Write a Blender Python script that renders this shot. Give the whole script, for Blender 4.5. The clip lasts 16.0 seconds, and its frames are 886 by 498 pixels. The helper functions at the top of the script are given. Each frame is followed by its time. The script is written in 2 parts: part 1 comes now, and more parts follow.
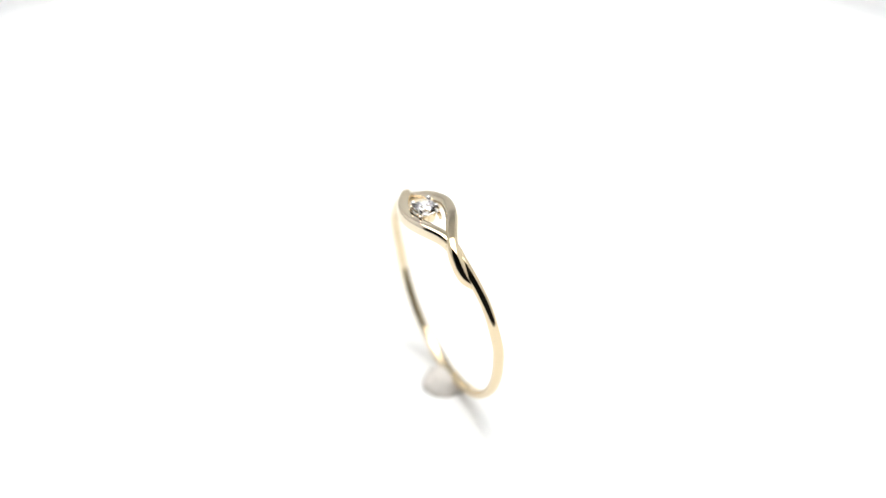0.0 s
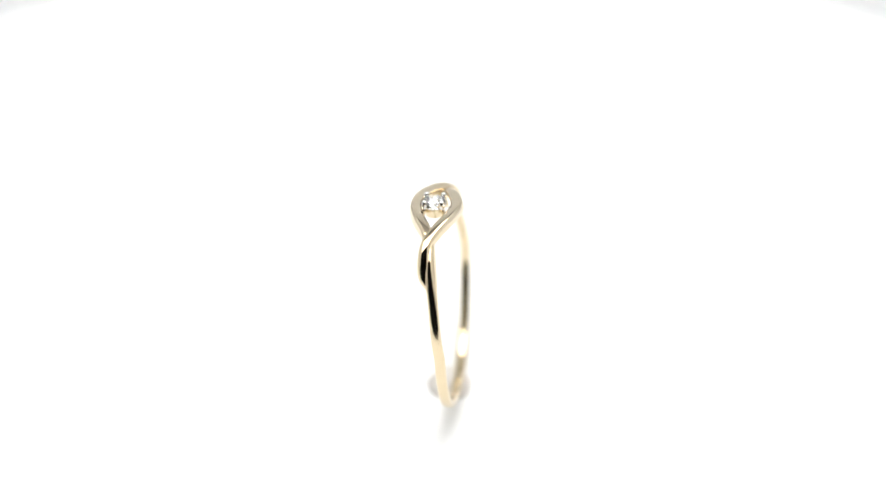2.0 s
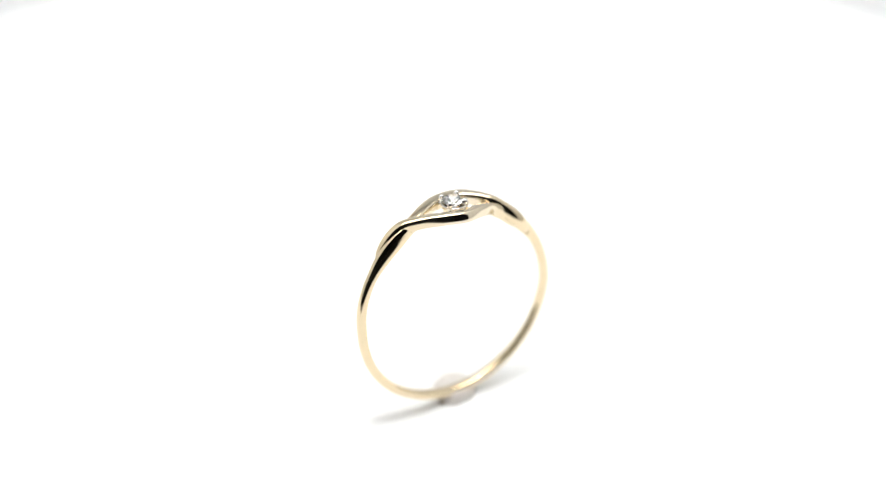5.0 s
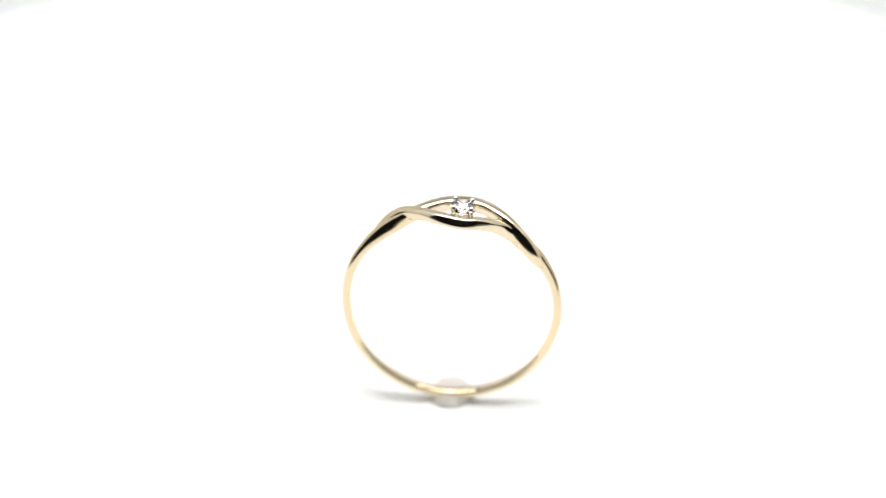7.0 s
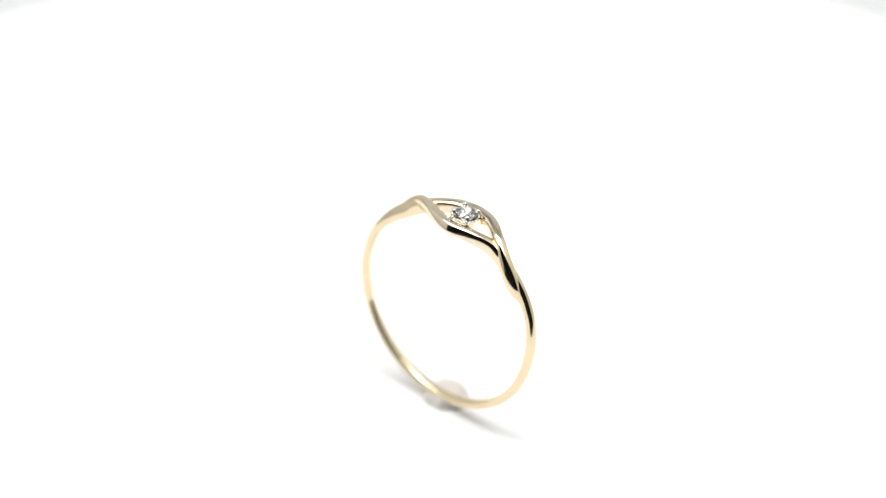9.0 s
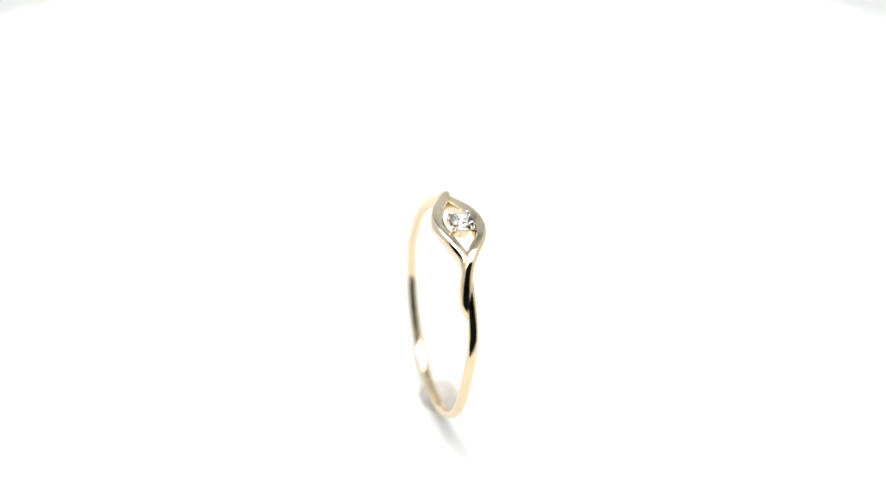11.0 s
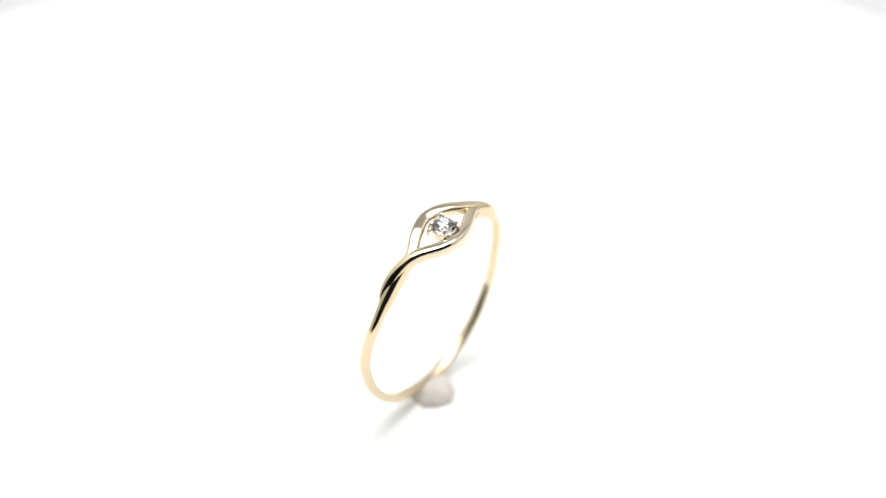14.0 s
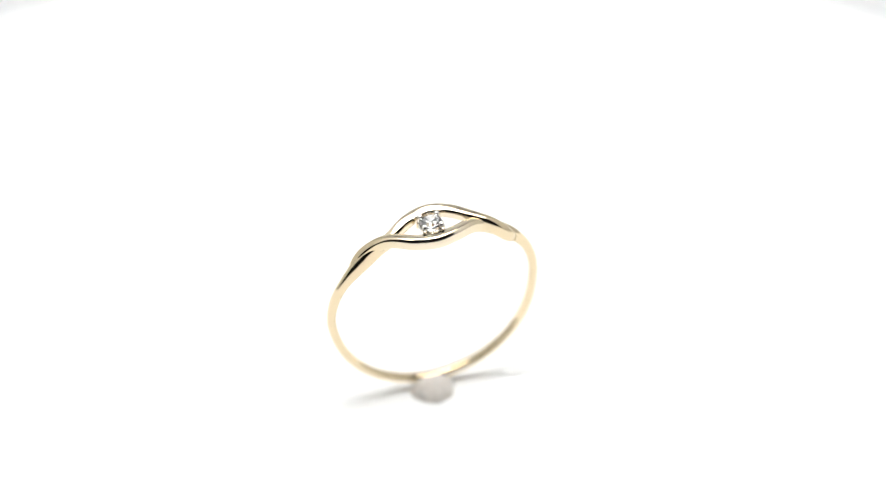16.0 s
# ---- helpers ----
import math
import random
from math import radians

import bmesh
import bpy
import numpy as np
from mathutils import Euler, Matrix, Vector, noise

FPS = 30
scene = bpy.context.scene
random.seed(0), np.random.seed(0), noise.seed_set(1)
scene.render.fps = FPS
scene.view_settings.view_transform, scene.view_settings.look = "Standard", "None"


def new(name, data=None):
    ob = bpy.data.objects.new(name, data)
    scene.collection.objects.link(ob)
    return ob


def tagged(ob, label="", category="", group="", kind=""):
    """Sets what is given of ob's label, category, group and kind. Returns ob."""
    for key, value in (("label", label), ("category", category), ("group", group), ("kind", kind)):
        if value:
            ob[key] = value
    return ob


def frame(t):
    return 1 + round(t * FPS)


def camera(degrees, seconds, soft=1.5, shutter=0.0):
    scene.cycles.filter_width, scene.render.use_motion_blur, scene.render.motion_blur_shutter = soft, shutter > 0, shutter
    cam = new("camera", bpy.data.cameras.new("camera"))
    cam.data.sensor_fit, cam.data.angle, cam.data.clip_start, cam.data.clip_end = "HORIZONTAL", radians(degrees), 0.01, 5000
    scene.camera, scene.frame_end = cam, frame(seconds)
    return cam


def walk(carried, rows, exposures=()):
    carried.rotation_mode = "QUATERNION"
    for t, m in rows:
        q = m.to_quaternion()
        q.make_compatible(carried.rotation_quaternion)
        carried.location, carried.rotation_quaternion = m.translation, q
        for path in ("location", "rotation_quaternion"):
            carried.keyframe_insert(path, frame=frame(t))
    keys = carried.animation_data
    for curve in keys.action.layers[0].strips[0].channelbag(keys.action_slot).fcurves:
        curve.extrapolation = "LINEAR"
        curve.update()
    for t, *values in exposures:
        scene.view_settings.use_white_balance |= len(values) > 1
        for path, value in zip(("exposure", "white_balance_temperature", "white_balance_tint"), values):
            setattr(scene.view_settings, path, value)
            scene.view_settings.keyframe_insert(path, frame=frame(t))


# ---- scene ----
# A gold ring stands on a turning white display plate inside a white light tent. World origin: the plate's
# axle at the plate's top surface; x to the right of the lens, y away from it.
MM = 0.001
FOV = 27.55
EYE = Vector((0, -124.137, 109.176)) * MM
AIM_R, AIM_U, AIM_F = Vector((0.99998, 0.00408, 0.00450)), Vector((-0.00605, 0.59976, 0.80016)), Vector((-0.00057, 0.80017, -0.59977))
SECONDS = 16.0
SPIN = -0.3063            # turn of the plate, radians a second
FACE_ON = 6.7             # second at which the band faces the lens
RING_X, RING_Y = 0.7323, -1.3461      # foot of the band on the plate, mm
LEAN, ROLL, PHASE = -0.0605, 0.0779, 0.0119
LIFT = 0.666              # the band sits on a dab of putty

cam = camera(FOV, SECONDS, soft=1.35)
cam.data.dof.use_dof = True
cam.data.dof.focus_distance = 0.1518
cam.data.dof.aperture_fstop = 10.5


def basis(right, up, fwd, eye):
    m = Matrix((right, up, -fwd)).transposed().to_4x4()
    m.translation = eye
    return m


CAM_POSE = basis(AIM_R, AIM_U, AIM_F, EYE)
walk(cam, [(0.0, CAM_POSE), (SECONDS, CAM_POSE)])

# ---- world and light ----
world = bpy.data.worlds.new("world")
scene.world = world
world.use_nodes = True
world.node_tree.nodes["Background"].inputs[0].default_value = (0.02, 0.02, 0.022, 1)
world.node_tree.nodes["Background"].inputs[1].default_value = 0.3
PANEL_POWER, LED_POWER = 5.2, 16.5
scene.view_settings.exposure = 0.0


# ---- materials ----
def material(name):
    m = bpy.data.materials.new(name)
    m.use_nodes = True
    return m, m.node_tree.nodes, m.node_tree.links, m.node_tree.nodes["Principled BSDF"]


def surface(name, colour, rough, metal=0.0, grain=400.0, vary=0.05, bump=0.05, size=0.0005, blotch=20.0, spec=0.5):
    """A painted, cast or woven surface: two scales of colour change and a fine relief."""
    m, nodes, links, bsdf = material(name)
    tex = nodes.new("ShaderNodeTexCoord")
    fine, wide = nodes.new("ShaderNodeTexNoise"), nodes.new("ShaderNodeTexNoise")
    fine.inputs["Scale"].default_value, wide.inputs["Scale"].default_value = grain, blotch
    fine.inputs["Detail"].default_value = 6
    for n in (fine, wide):
        links.new(tex.outputs["Object"], n.inputs["Vector"])
    add = nodes.new("ShaderNodeMath")
    add.operation = "ADD"
    links.new(fine.outputs["Fac"], add.inputs[0])
    links.new(wide.outputs["Fac"], add.inputs[1])
    ramp = nodes.new("ShaderNodeMapRange")
    ramp.inputs["From Min"].default_value, ramp.inputs["From Max"].default_value = 0.6, 1.4
    ramp.inputs["To Min"].default_value, ramp.inputs["To Max"].default_value = 1 - vary, 1 + vary
    links.new(add.outputs[0], ramp.inputs["Value"])
    mul = nodes.new("ShaderNodeVectorMath")
    mul.operation = "SCALE"
    mul.inputs[0].default_value = colour
    links.new(ramp.outputs[0], mul.inputs["Scale"])
    links.new(mul.outputs[0], bsdf.inputs["Base Color"])
    rr = nodes.new("ShaderNodeMapRange")
    rr.inputs["To Min"].default_value, rr.inputs["To Max"].default_value = rough * 0.8, min(1, rough * 1.2)
    links.new(wide.outputs["Fac"], rr.inputs["Value"])
    links.new(rr.outputs[0], bsdf.inputs["Roughness"])
    bsdf.inputs["Metallic"].default_value = metal
    bsdf.inputs["Specular IOR Level"].default_value = spec
    bp = nodes.new("ShaderNodeBump")
    bp.inputs["Strength"].default_value, bp.inputs["Distance"].default_value = bump, size
    links.new(fine.outputs["Fac"], bp.inputs["Height"])
    links.new(bp.outputs[0], bsdf.inputs["Normal"])
    return m


GOLD = surface("yellow_gold", (0.745, 0.622, 0.423), 0.08, 1.0, 900, 0.03, 0.05, 0.00002, 150)
WHITE_GOLD = surface("rhodium_plate", (0.80, 0.79, 0.76), 0.09, 1.0, 1500, 0.03, 0.04, 0.00002, 300)


def painted_sheen(m, pale, inner, outer):
    """Paint a pale reflection into a metal's colour where |x| of the object is under inner, back to plain past outer
    (metres).
    """
    nodes, links = m.node_tree.nodes, m.node_tree.links
    bsdf = nodes["Principled BSDF"]
    plain = bsdf.inputs["Base Color"].links[0].from_socket
    tex, split = nodes.new("ShaderNodeTexCoord"), nodes.new("ShaderNodeSeparateXYZ")
    links.new(tex.outputs["Object"], split.inputs[0])
    side = nodes.new("ShaderNodeMath")
    side.operation = "ABSOLUTE"
    links.new(split.outputs["X"], side.inputs[0])
    fade = nodes.new("ShaderNodeMapRange")
    fade.inputs["From Min"].default_value, fade.inputs["From Max"].default_value = inner, outer
    fade.inputs["To Min"].default_value, fade.inputs["To Max"].default_value = 0.28, 0.0
    links.new(side.outputs[0], fade.inputs["Value"])
    top = nodes.new("ShaderNodeMapRange")
    top.inputs["From Min"].default_value, top.inputs["From Max"].default_value = 0.004, 0.007
    links.new(split.outputs["Z"], top.inputs["Value"])
    both = nodes.new("ShaderNodeMath")
    both.operation = "MULTIPLY"
    links.new(fade.outputs[0], both.inputs[0])
    links.new(top.outputs[0], both.inputs[1])
    mix = nodes.new("ShaderNodeMix")
    mix.data_type = "RGBA"
    links.new(both.outputs[0], mix.inputs["Factor"])
    links.new(plain, mix.inputs[6])
    mix.inputs[7].default_value = (*pale, 1)
    links.new(mix.outputs[2], bsdf.inputs["Base Color"])
    return m


# Plain gold with the arch's white reflections mixed into its base colour.
SHEEN_GOLD = painted_sheen(surface("sheen_painted_gold", (0.745, 0.622, 0.423), 0.08, 1.0, 900, 0.03, 0.05, 0.00002, 150), (0.81, 0.80, 0.775), 0.0018, 0.0050)
PLATE = surface("white_acrylic", (0.86, 0.86, 0.855), 0.55, 0.0, 900, 0.012, 0.03, 0.00002, 40, 0.15)
PUTTY = surface("grey_putty", (0.67, 0.63, 0.585), 0.75, 0.0, 1800, 0.12, 0.4, 0.0002, 500, 0.2)
PUTTY.node_tree.nodes["Principled BSDF"].inputs["Subsurface Weight"].default_value = 0.5
PUTTY.node_tree.nodes["Principled BSDF"].inputs["Subsurface Radius"].default_value = (1.0, 0.9, 0.8)
PUTTY.node_tree.nodes["Principled BSDF"].inputs["Subsurface Scale"].default_value = 0.0006
FABRIC = surface("white_tent_fabric", (0.75, 0.75, 0.74), 0.9, 0.0, 1500, 0.04, 0.3, 0.0002, 8, 0.1)
MAT_FELT = surface("pale_grey_felt", (0.60, 0.602, 0.61), 0.95, 0.0, 1500, 0.05, 0.3, 0.0002, 10, 0.05)
TABLE = surface("dark_table_board", (0.10, 0.085, 0.07), 0.5, 0.0, 120, 0.25, 0.2, 0.0004, 6)
ROOM = surface("dark_cloth", (0.02, 0.02, 0.021), 0.85, 0.0, 60, 0.06, 0.1, 0.001, 1.5)
ALU = surface("brushed_aluminium", (0.62, 0.62, 0.63), 0.35, 1.0, 300, 0.05, 0.1, 0.0002, 20)


def crystal(name):
    m, nodes, links, bsdf = material(name)
    bsdf.inputs["Base Color"].default_value = (0.97, 0.975, 0.98, 1)
    bsdf.inputs["Roughness"].default_value = 0.1
    bsdf.inputs["IOR"].default_value = 2.15
    bsdf.inputs["Transmission Weight"].default_value = 1.0
    return m


def glowing(name, colour, power):
    m, nodes, links, bsdf = material(name)
    bsdf.inputs["Base Color"].default_value = (0.8, 0.8, 0.8, 1)
    bsdf.inputs["Emission Color"].default_value = (*colour, 1)
    bsdf.inputs["Emission Strength"].default_value = power
    return m


STONE = crystal("clear_stone")
LED = glowing("led_tile", (1.0, 1.0, 0.995), LED_POWER)
GLOW = glowing("light_diffuser", (1.0, 1.0, 0.995), PANEL_POWER)


# ---- mesh helpers ----
def part(name, bm, mat, parent=None, label="", smooth=True):
    """Link a bmesh as one mesh object, under a thing or a part."""
    bmesh.ops.recalc_face_normals(bm, faces=bm.faces)
    me = bpy.data.meshes.new(name)
    bm.to_mesh(me)
    bm.free()
    me.materials.append(mat)
    for p in me.polygons:
        p.use_smooth = smooth
    ob = new(name, me)
    if parent:
        ob.parent = parent
    if label:
        tagged(ob, label)
    return ob


def box(bm, x0, y0, z0, x1, y1, z1, bevel=0.0):
    made = bmesh.ops.create_cube(bm, size=1)["verts"]
    for v in made:
        v.co = Vector((x0 + (v.co.x + 0.5) * (x1 - x0), y0 + (v.co.y + 0.5) * (y1 - y0), z0 + (v.co.z + 0.5) * (z1 - z0)))
    if bevel:
        edges = list({e for v in made for e in v.link_edges})
        bmesh.ops.bevel(bm, geom=edges, offset=bevel, segments=2, affect="EDGES", profile=0.5)


def lathe(bm, outline, steps=96):
    """Turn an outline of (radius, z) about the z axis; closed at the axle where a radius is 0."""
    rings = []
    for r, z in outline:
        if r == 0:
            rings.append([bm.verts.new((0, 0, z))])
        else:
            rings.append([bm.verts.new((r * math.cos(2 * math.pi * i / steps), r * math.sin(2 * math.pi * i / steps), z)) for i in range(steps)])
    for a, b in zip(rings, rings[1:]):
        for i in range(steps):
            j = (i + 1) % steps
            if len(a) == 1 and len(b) == 1:
                continue
            if len(a) == 1:
                bm.faces.new((a[0], b[i], b[j]))
            elif len(b) == 1:
                bm.faces.new((a[i], b[0], a[j]))
            else:
                bm.faces.new((a[i], b[i], b[j], a[j]))


def sweep(bm, stations, n=28):
    """Skin rounded-box sections along stations of (centre, side axis, height axis, half width, half height, squareness)."""
    loops = []
    for c, side, high, a, b, power in stations:
        loop = []
        for i in range(n):
            u = 2 * math.pi * i / n
            cu, su = math.cos(u), math.sin(u)
            x = a * math.copysign(abs(cu) ** (2 / power), cu)
            y = b * math.copysign(abs(su) ** (2 / power), su)
            loop.append(bm.verts.new(c + side * x + high * y))
        loops.append(loop)
    for p, q in zip(loops, loops[1:]):
        for i in range(n):
            bm.faces.new((p[i], p[(i + 1) % n], q[(i + 1) % n], q[i]))
    bm.faces.new(loops[0])
    bm.faces.new(loops[-1])


def spline(knots, x):
    """Smooth curve through knots of (x, value)."""
    if x <= knots[0][0]:
        return knots[0][1]
    if x >= knots[-1][0]:
        return knots[-1][1]
    for i in range(len(knots) - 1):
        if knots[i][0] <= x <= knots[i + 1][0]:
            break
    x0, y0 = knots[i]
    x1, y1 = knots[i + 1]
    xm, ym = knots[i - 1] if i else (2 * x0 - x1, y0)
    xp, yp = knots[i + 2] if i + 2 < len(knots) else (2 * x1 - x0, y1)
    h = x1 - x0
    t = (x - x0) / h
    m0, m1 = (y1 - ym) / (x1 - xm) * h, (yp - y0) / (xp - x0) * h
    return (2 * t**3 - 3 * t**2 + 1) * y0 + (t**3 - 2 * t**2 + t) * m0 + (3 * t**2 - 2 * t**3) * y1 + (t**3 - t**2) * m1


# ---- the tent, the table and the room ----
TENT_W, TENT_BACK, TENT_FRONT, TENT_H, DROP = 0.23, 0.35, -0.16, 0.42, 0.022
WALL_FRONT = -0.113


def slab(name, x0, y0, z0, x1, y1, z1, mat, label, category, bevel=0.0):
    bm = bmesh.new()
    box(bm, x0, y0, z0, x1, y1, z1, bevel)
    return tagged(part(name, bm, mat, None, "", False), label, category, "", "structure")


def build_setting():
    t = 0.006
    fz = -DROP
    slab("floor", -TENT_W, TENT_FRONT, fz - t, TENT_W, TENT_BACK, fz, MAT_FELT, "pale grey fabric floor of a light tent", "tent floor")
    slab("wall_back", -TENT_W, TENT_BACK, fz - t, TENT_W, TENT_BACK + t, TENT_H, FABRIC, "white fabric back wall of a light tent", "tent wall")
    slab("wall_west", -TENT_W - t, WALL_FRONT, fz - t, -TENT_W, TENT_BACK + t, TENT_H, FABRIC, "white fabric side wall of a light tent", "tent wall")
    slab("wall_east", TENT_W, WALL_FRONT, fz - t, TENT_W + t, TENT_BACK + t, TENT_H, FABRIC, "white fabric side wall of a light tent", "tent wall")
    slab("ceiling", -TENT_W - t, WALL_FRONT, TENT_H, TENT_W + t, TENT_BACK + t, TENT_H + t, FABRIC, "white fabric top of a light tent", "tent top")
    lo, hi, w, n, k = -0.10, 0.58, 0.40, -0.56, 0.40
    slab("table", -0.36, -0.50, lo, 0.36, 0.39, fz - t, TABLE, "dark wooden block under the light tent", "table", 0.004)
    slab("room_floor", -w, n, lo - 0.02, w, k, lo, ROOM, "dark floor of the photo corner", "floor")
    slab("room_wall_south", -w, n - 0.02, lo - 0.02, w, n, hi, ROOM, "dark cloth wall of the photo corner", "wall")
    slab("room_wall_north", -w, k, lo - 0.02, w, k + 0.02, hi, ROOM, "dark cloth wall of the photo corner", "wall")
    slab("room_wall_west", -w - 0.02, n - 0.02, lo - 0.02, -w, k + 0.02, hi, ROOM, "dark cloth wall of the photo corner", "wall")
    slab("room_wall_east", w, n - 0.02, lo - 0.02, w + 0.02, k + 0.02, hi, ROOM, "dark cloth wall of the photo corner", "wall")
    slab("room_ceiling", -w - 0.02, n - 0.02, hi, w + 0.02, k + 0.02, hi + 0.02, ROOM, "dark cloth ceiling of the photo corner", "ceiling")


def light_panel(x0, y0, x1, y1, top, mat, label):
    """A lamp panel under the tent's top: an aluminium tray with a glowing diffuser."""
    lamp = new("light_panel")
    lamp.location = ((x0 + x1) / 2, (y0 + y1) / 2, top)
    w, d = (x1 - x0) / 2, (y1 - y0) / 2
    for sx in (-1, 1):
        bm = bmesh.new()
        box(bm, sx * w - 0.004, -d, -0.018, sx * w + 0.004, d, 0, 0.001)
        part("side_rail", bm, ALU, lamp, "", False)
        bm = bmesh.new()
        box(bm, -w + 0.004, sx * d - 0.004, -0.018, w - 0.004, sx * d + 0.004, 0, 0.001)
        part("end_rail", bm, ALU, lamp, "", False)
    bm = bmesh.new()
    box(bm, -w + 0.004, -d + 0.004, -0.014, w - 0.004, d - 0.004, -0.008)
    part("diffuser", bm, mat, lamp, "glowing white diffuser sheet", False)
    return tagged(lamp, label, "light panel", "panels of the tent")


build_setting()
light_panel(-0.215, -0.106, 0.215, 0.140, TENT_H, GLOW, "large glowing white lamp panel under the tent's top")
light_panel(-0.064, -0.064, 0.064, 0.064, TENT_H - 0.014, LED, "small square bright lamp fixed under the large panel")


# ---- the turning plate ----
def display_plate():
    plate = new("turntable")
    r, h = 0.0868, DROP
    bm = bmesh.new()
    lathe(bm, [(0, 0), (0.02, 0), (0.06, 0), (r - 0.0012, 0), (r - 0.0004, -0.0003), (r, -0.0011), (r, -0.0075), (r - 0.0006, -0.0085), (r - 0.004, -0.0088), (0, -0.0088)], 160)
    part("disc", bm, PLATE, plate)
    bm = bmesh.new()
    lathe(bm, [(0, -0.0092), (0.070, -0.0092), (0.0715, -0.0105), (0.072, -h + 0.002), (0.0712, -h), (0, -h)], 96)
    part("base", bm, PLATE, plate, "low white drum base")
    return tagged(plate, "round glossy white turntable plate on the tent floor", "turntable")


# ---- the putty dab ----
DAB_X, DAB_Y = 0.82, -0.46


def putty_dab():
    bm = bmesh.new()
    steps, outline = 64, [(0.0, 1.32), (0.8, 1.25), (1.28, 1.06), (1.62, 0.76), (1.85, 0.41), (1.97, 0.13), (2.0, 0.0)]
    rings = []
    for r, z in outline:
        ring = []
        for i in range(steps if r else 1):
            a = 2 * math.pi * i / steps
            k = 1 + 0.035 * math.sin(2 * a + 0.6) + 0.03 * math.sin(3 * a + 2) + 0.02 * math.sin(5 * a + 1) + 0.016 * math.sin(9 * a)
            dz = 0.05 * noise.noise((r * math.cos(a) * 0.9, r * math.sin(a) * 0.9, 3.0)) if z else 0
            ring.append(bm.verts.new((r * k * math.cos(a) * MM, r * k * math.sin(a) * MM, (z + dz) * MM)))
        rings.append(ring)
    for a, b in zip(rings, rings[1:]):
        for i in range(steps):
            j = (i + 1) % steps
            bm.faces.new((a[0], b[i], b[j]) if len(a) == 1 else (a[i], b[i], b[j], a[j]))
    bm.faces.new(rings[-1])
    return tagged(part("putty_dab", bm, PUTTY), "flat round dab of grey putty holding the ring", "putty")


# ---- the ring ----
# Round the band: th in degrees from the stone, plus to the right of the band seen face on.
HEAD_SHIFT, HEAD_SKEW = 0.995, -0.139
RISE_SKEW = -0.274
MID_R = 9.142


def head_shift(th):
    return max(0.0, math.cos(radians(th))) * (HEAD_SHIFT + HEAD_SKEW * math.sin(radians(2 * th)))


# One strand: a tapered tip beyond the near crossing, over it, past the stone, under the far crossing, then the
# band down to its foot. (th, value) in mm; the other strand (-1) is nearly its half turn about the stone's axis.
SIDE = {1: [(-54, 0.08), (-46, 0.52), (-38, 0.53), (-30, 0.29), (-22, -0.39), (-11, -1.4), (0, -1.79), (11, -1.18), (22, -0.27), (30, -0.13), (38, -0.06), (50, 0.07), (64, 0.12), (80, 0.03), (180, 0.0)],
    -1: [(-54, 0.25), (-46, 0.45), (-38, 0.42), (-30, 0.16), (-22, -0.39), (-11, -1.5), (0, -1.78), (11, -1.3), (22, -0.42), (30, -0.12), (38, -0.03), (50, 0.07), (64, 0.12), (80, 0.03), (180, 0.0)]}
RISE = {1: [(-54, 0.02), (-46, 0.16), (-38, 0.37), (-30, 0.57), (-22, 0.53), (-11, 0.47), (0, 0.38), (11, 0.42), (22, 0.26), (30, 0.23), (38, 0.14), (50, 0.19), (64, 0.28), (80, 0.19), (105, 0.0), (180, 0.05)],
    -1: [(-54, 0.02), (-46, 0.16), (-38, 0.37), (-30, 0.55), (-22, 0.68), (-11, 0.38), (0, 0.12), (11, 0.16), (22, 0.25), (30, 0.23), (38, 0.14), (50, 0.19), (64, 0.28), (80, 0.19), (105, 0.0), (180, 0.05)]}
HALF_W = {1: [(-54, 0.12), (-51, 0.28), (-46, 0.47), (-38, 0.53), (-26, 0.5), (0, 0.55), (24, 0.51), (40, 0.49), (60, 0.44), (90, 0.45), (180, 0.5)],
    -1: [(-54, 0.12), (-51, 0.28), (-46, 0.47), (-38, 0.53), (-26, 0.5), (0, 0.55), (24, 0.51), (40, 0.49), (60, 0.44), (90, 0.45), (180, 0.5)]}
SQUARE = [(-54, 2.3), (-34, 2.5), (-14, 3.0), (0, 3.2), (20, 3.0), (36, 2.6), (56, 2.3), (180, 2.4)]
TWIST = {1: [(-54, -12), (-44, -17), (-36, -10), (-27, 6), (-16, 14), (-4, 19), (8, 15), (20, 11), (28, 2), (38, -12), (50, -15), (66, -5), (86, 0), (180, 0)],
    -1: [(-54, -12), (-44, -18), (-36, -10), (-27, 3), (-16, 8), (-4, 9), (8, 11), (20, 11), (28, 2), (38, -12), (50, -15), (66, -5), (86, 0), (180, 0)]}
HALF_H = {1: [(-54, 0.16), (-51, 0.36), (-46, 0.54), (-38, 0.65), (-30, 0.62), (-20, 0.55), (0, 0.54), (12, 0.56), (24, 0.64), (32, 0.68), (40, 0.69), (50, 0.6), (60, 0.46), (90, 0.41), (180, 0.42)],
    -1: [(-54, 0.16), (-51, 0.36), (-46, 0.54), (-38, 0.65), (-30, 0.62), (-20, 0.6), (0, 0.62), (12, 0.63), (24, 0.64), (32, 0.68), (40, 0.69), (50, 0.6), (60, 0.46), (90, 0.41), (180, 0.42)]}


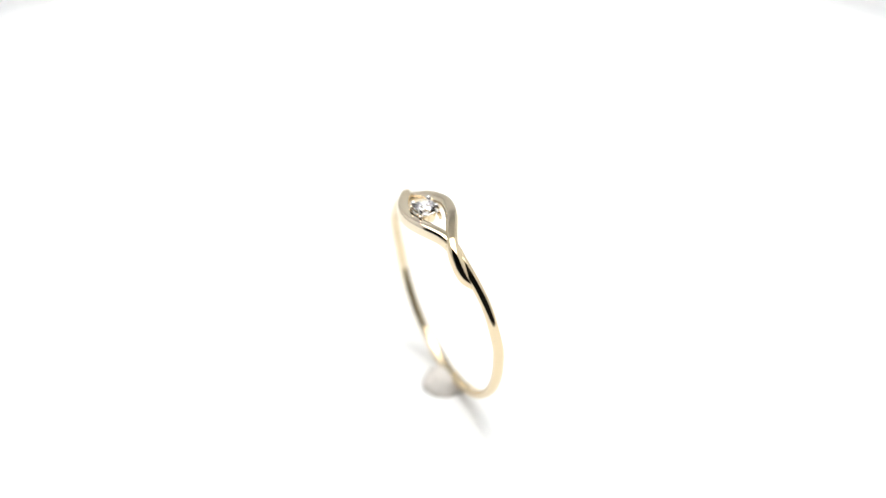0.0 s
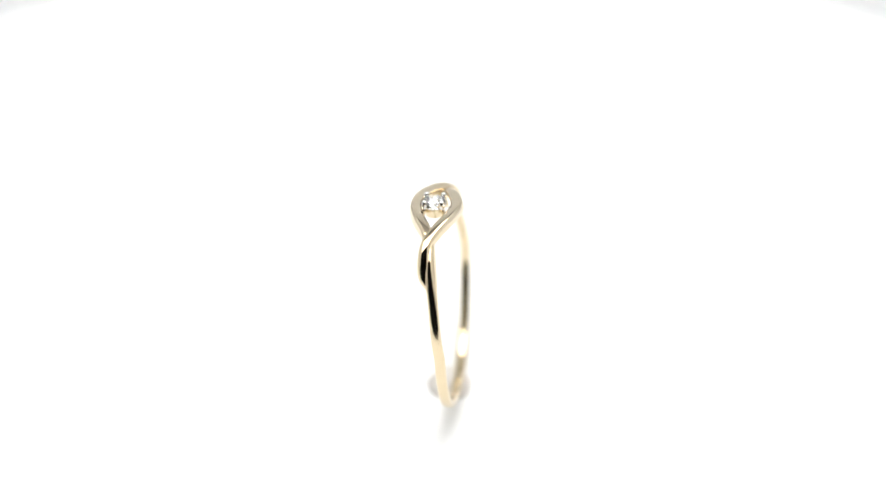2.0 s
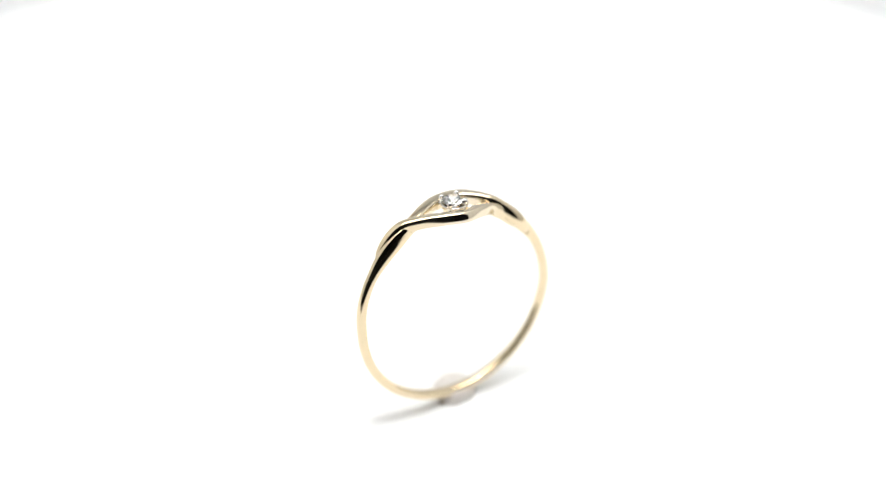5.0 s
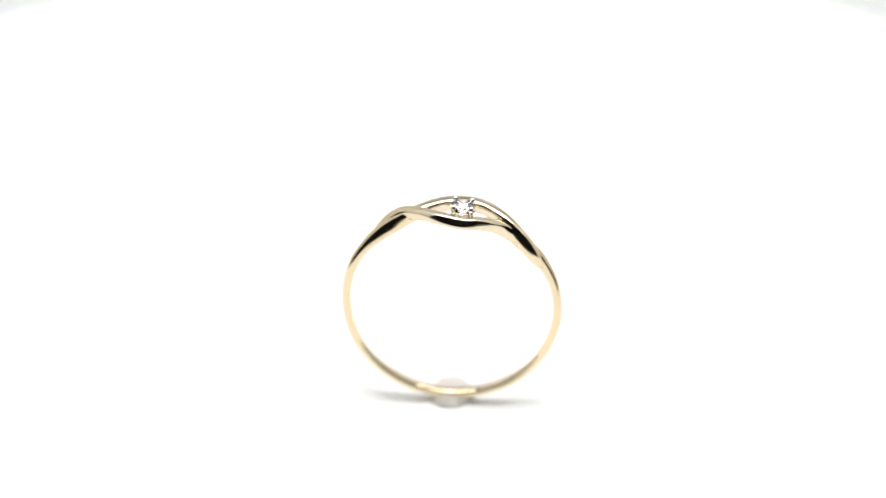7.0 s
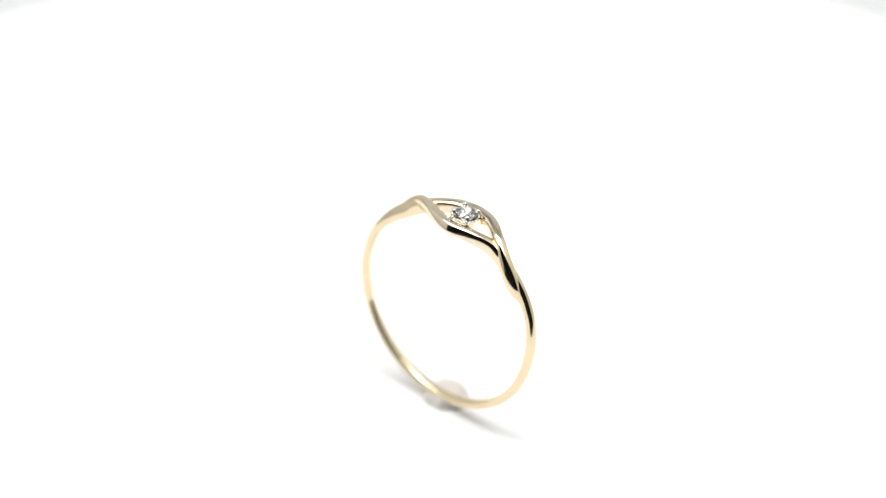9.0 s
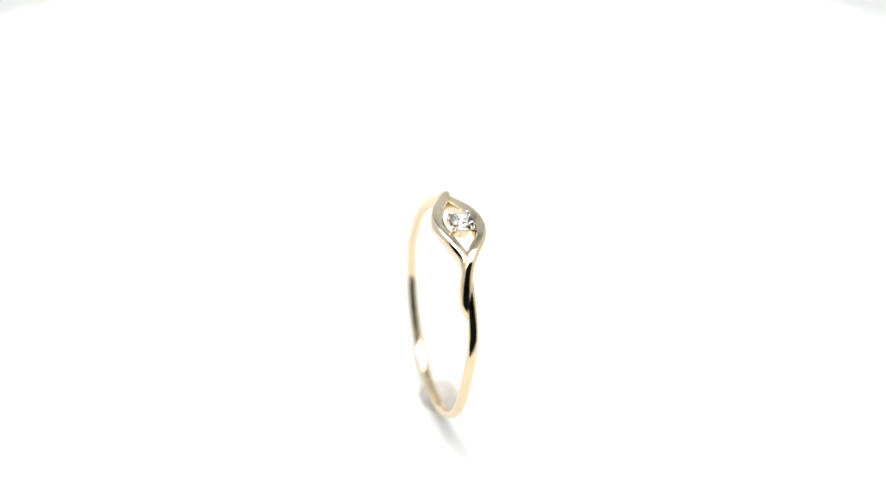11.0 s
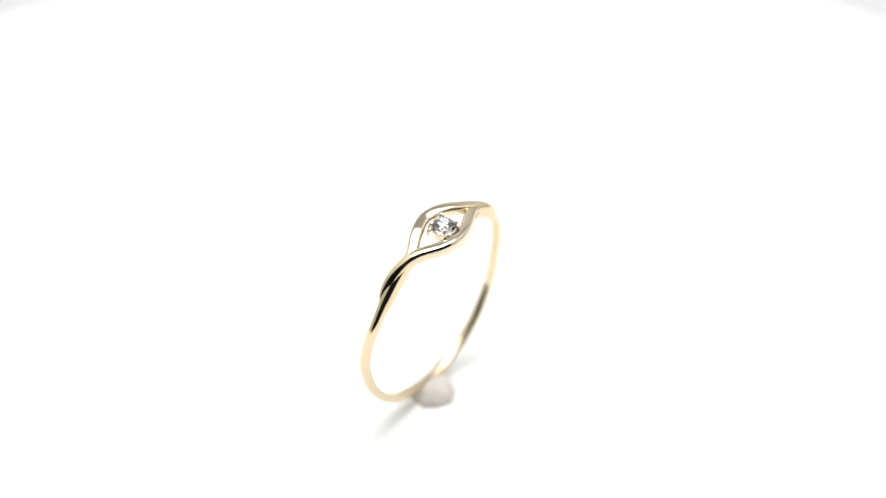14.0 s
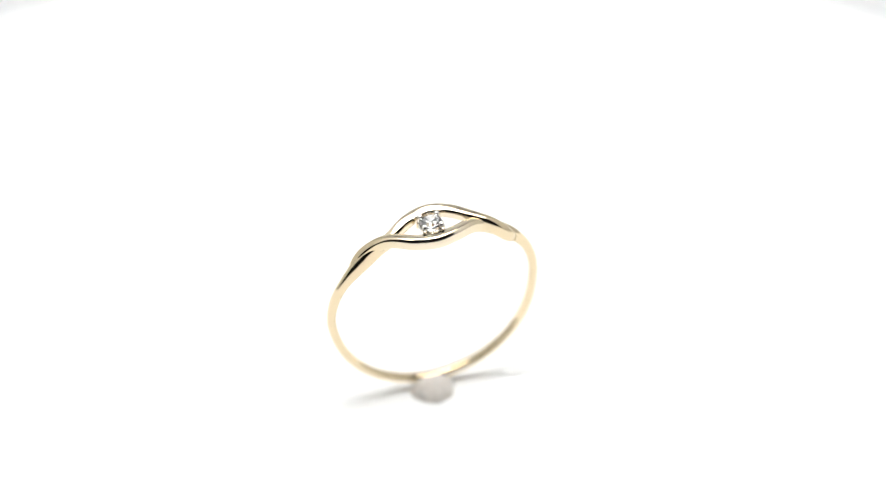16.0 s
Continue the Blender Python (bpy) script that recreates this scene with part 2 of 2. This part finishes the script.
def strand(ring, flip):
    """flip -1 gives the half turn."""
    def centre(th):
        w = spline(SIDE[flip], th)
        a = radians(th * flip)
        r = MID_R + spline(RISE[flip], th) + RISE_SKEW * math.sin(a) * max(0.0, math.cos(a))
        return Vector((r * math.sin(a), w * flip + head_shift(th * flip), r * math.cos(a))) * MM
    stations = []
    n = 260
    for i in range(n + 1):
        th = -54 + 234.0 * (i / n)
        c = centre(th)
        tangent = (centre(th + 0.4) - centre(th - 0.4)).normalized()
        a = radians(th * flip)
        out = Vector((math.sin(a), 0, math.cos(a)))
        side = tangent.cross(out).normalized()
        high = side.cross(tangent).normalized()
        k = radians(spline(TWIST[flip], th))
        side, high = side * math.cos(k) + high * math.sin(k), high * math.cos(k) - side * math.sin(k)
        stations.append((c, side, high, spline(HALF_W[flip], th) * MM, spline(HALF_H[flip], th) * MM, spline(SQUARE, th)))
    bm = bmesh.new()
    sweep(bm, stations, 40)
    # The arch's paleness is reflected light put into the gold's colour.
    return part("strand", bm, SHEEN_GOLD, ring, "gold strand with a pale reflection painted on its arch")


STONE_R = 0.96
STONE_SHIFT = 1.19
PRONG_AT = (45, 135, 225, 315)


def setting(ring):
    """Four-claw basket with its stone; the stone's axis is the ring's z."""
    base = Vector((0, STONE_SHIFT, 0))
    bm = bmesh.new()
    # collar: a small open cup
    lathe(bm, [(0.60, 8.74), (0.78, 8.72), (0.84, 8.79), (0.93, 9.30), (1.00, 9.66), (0.98, 9.72), (0.90, 9.70), (0.80, 9.30), (0.62, 8.86), (0.60, 8.74)], 48)
    for v in bm.verts:
        v.co = (v.co + base) * MM
    cup = part("basket", bm, GOLD, ring, "yellow gold cup under the stone")
    bm = bmesh.new()
    lathe(bm, [(0.92, 9.68), (1.04, 9.66), (1.08, 9.72), (1.06, 9.80), (0.95, 9.84), (0.92, 9.68)], 40)
    for v in bm.verts:
        v.co = (v.co + base) * MM
    part("gallery_rail", bm, WHITE_GOLD, cup)
    for deg in PRONG_AT:
        a = radians(deg)
        out = Vector((math.cos(a), math.sin(a), 0))
        along = Vector((-math.sin(a), math.cos(a), 0))
        up = Vector((0, 0, 1))
        foot = [(1.34, 8.92, 0.14), (1.28, 9.10, 0.17), (1.19, 9.45, 0.18), (1.13, 9.70, 0.17)]
        path = [(1.13, 9.66, 0.19), (1.12, 9.76, 0.20), (1.10, 9.90, 0.22), (1.08, 10.03, 0.25), (1.05, 10.16, 0.26), (1.01, 10.28, 0.24), (0.97, 10.36, 0.19), (0.95, 10.41, 0.11), (0.945, 10.43, 0.04)]
        for name, run, mat in (("strut", foot, GOLD), ("claw", path, WHITE_GOLD)):
            stations = []
            for i, (r, z, h) in enumerate(run):
                r0, z0, _ = run[max(0, i - 1)]
                r1, z1, _ = run[min(len(run) - 1, i + 1)]
                tan = (out * (r1 - r0) + up * (z1 - z0)).normalized()
                stations.append(((base + out * r + up * z) * MM, along, along.cross(tan), h * MM, h * 0.95 * MM, 2.0))
            bm = bmesh.new()
            sweep(bm, stations, 14)
            part(name, bm, mat, cup, "bright rhodium-plated claw" if name == "claw" else "")
    # round brilliant stone
    bm = bmesh.new()
    gz, n = 10.03, 16
    def ring_of(r, z, k, off):
        return [bm.verts.new((base + Vector((r * math.cos(2 * math.pi * (i + off) / k), r * math.sin(2 * math.pi * (i + off) / k), z))) * MM) for i in range(k)]
    table = ring_of(STONE_R * 0.56, gz + 0.33, 8, 0.0)
    star = ring_of(STONE_R * 0.80, gz + 0.20, 8, 0.5)
    girdle = ring_of(STONE_R, gz + 0.03, 16, 0.0)
    under = ring_of(STONE_R, gz - 0.02, 16, 0.0)
    pav = ring_of(STONE_R * 0.45, gz - 0.48, 8, 0.5)
    culet = bm.verts.new((base + Vector((0, 0, gz - 0.86))) * MM)
    bm.faces.new(table)
    for i in range(8):
        j = (i + 1) % 8
        bm.faces.new((table[i], star[i], table[j]))
        bm.faces.new((table[j], star[i], girdle[(2 * i + 2) % 16], star[j]))
        bm.faces.new((star[i], girdle[2 * i], girdle[2 * i + 1]))
        bm.faces.new((star[i], girdle[2 * i + 1], girdle[(2 * i + 2) % 16]))
        bm.faces.new((pav[i], under[2 * i + 1], under[2 * i]))
        bm.faces.new((pav[i], under[(2 * i + 2) % 16], under[2 * i + 1]))
        bm.faces.new((pav[i], pav[j], under[(2 * i + 2) % 16]))
        bm.faces.new((pav[i], culet, pav[j]))
    for i in range(16):
        j = (i + 1) % 16
        bm.faces.new((girdle[i], under[i], under[j], girdle[j]))
    part("stone", bm, STONE, ring, "clear round brilliant-cut stone", False)


def gold_ring():
    ring = new("ring")
    strand(ring, 1)
    strand(ring, -1)
    setting(ring)
    return tagged(ring, "polished yellow gold ring with crossed strands and clear stone", "ring")


turntable = display_plate()
dab = putty_dab()
ring = gold_ring()


def turned(t, phase=0.0):
    return Matrix.Rotation(phase + SPIN * (t - FACE_ON), 4, "Z")


def motions():
    steps = [i * 0.5 for i in range(int(SECONDS * 2) + 1)]
    ring_seat = (Matrix.Translation(Vector((RING_X, RING_Y, 0)) * MM) @ Matrix.Rotation(LEAN, 4, "X")
                 @ Matrix.Translation(Vector((0, 0, 9.5 + LIFT)) * MM) @ Matrix.Rotation(ROLL, 4, "Y"))
    walk(ring, [(t, turned(t, PHASE) @ ring_seat) for t in steps])
    walk(dab, [(t, turned(t) @ Matrix.Translation(Vector((DAB_X, DAB_Y, 0.03)) * MM)) for t in steps])
    walk(turntable, [(t, turned(t)) for t in steps])


motions()
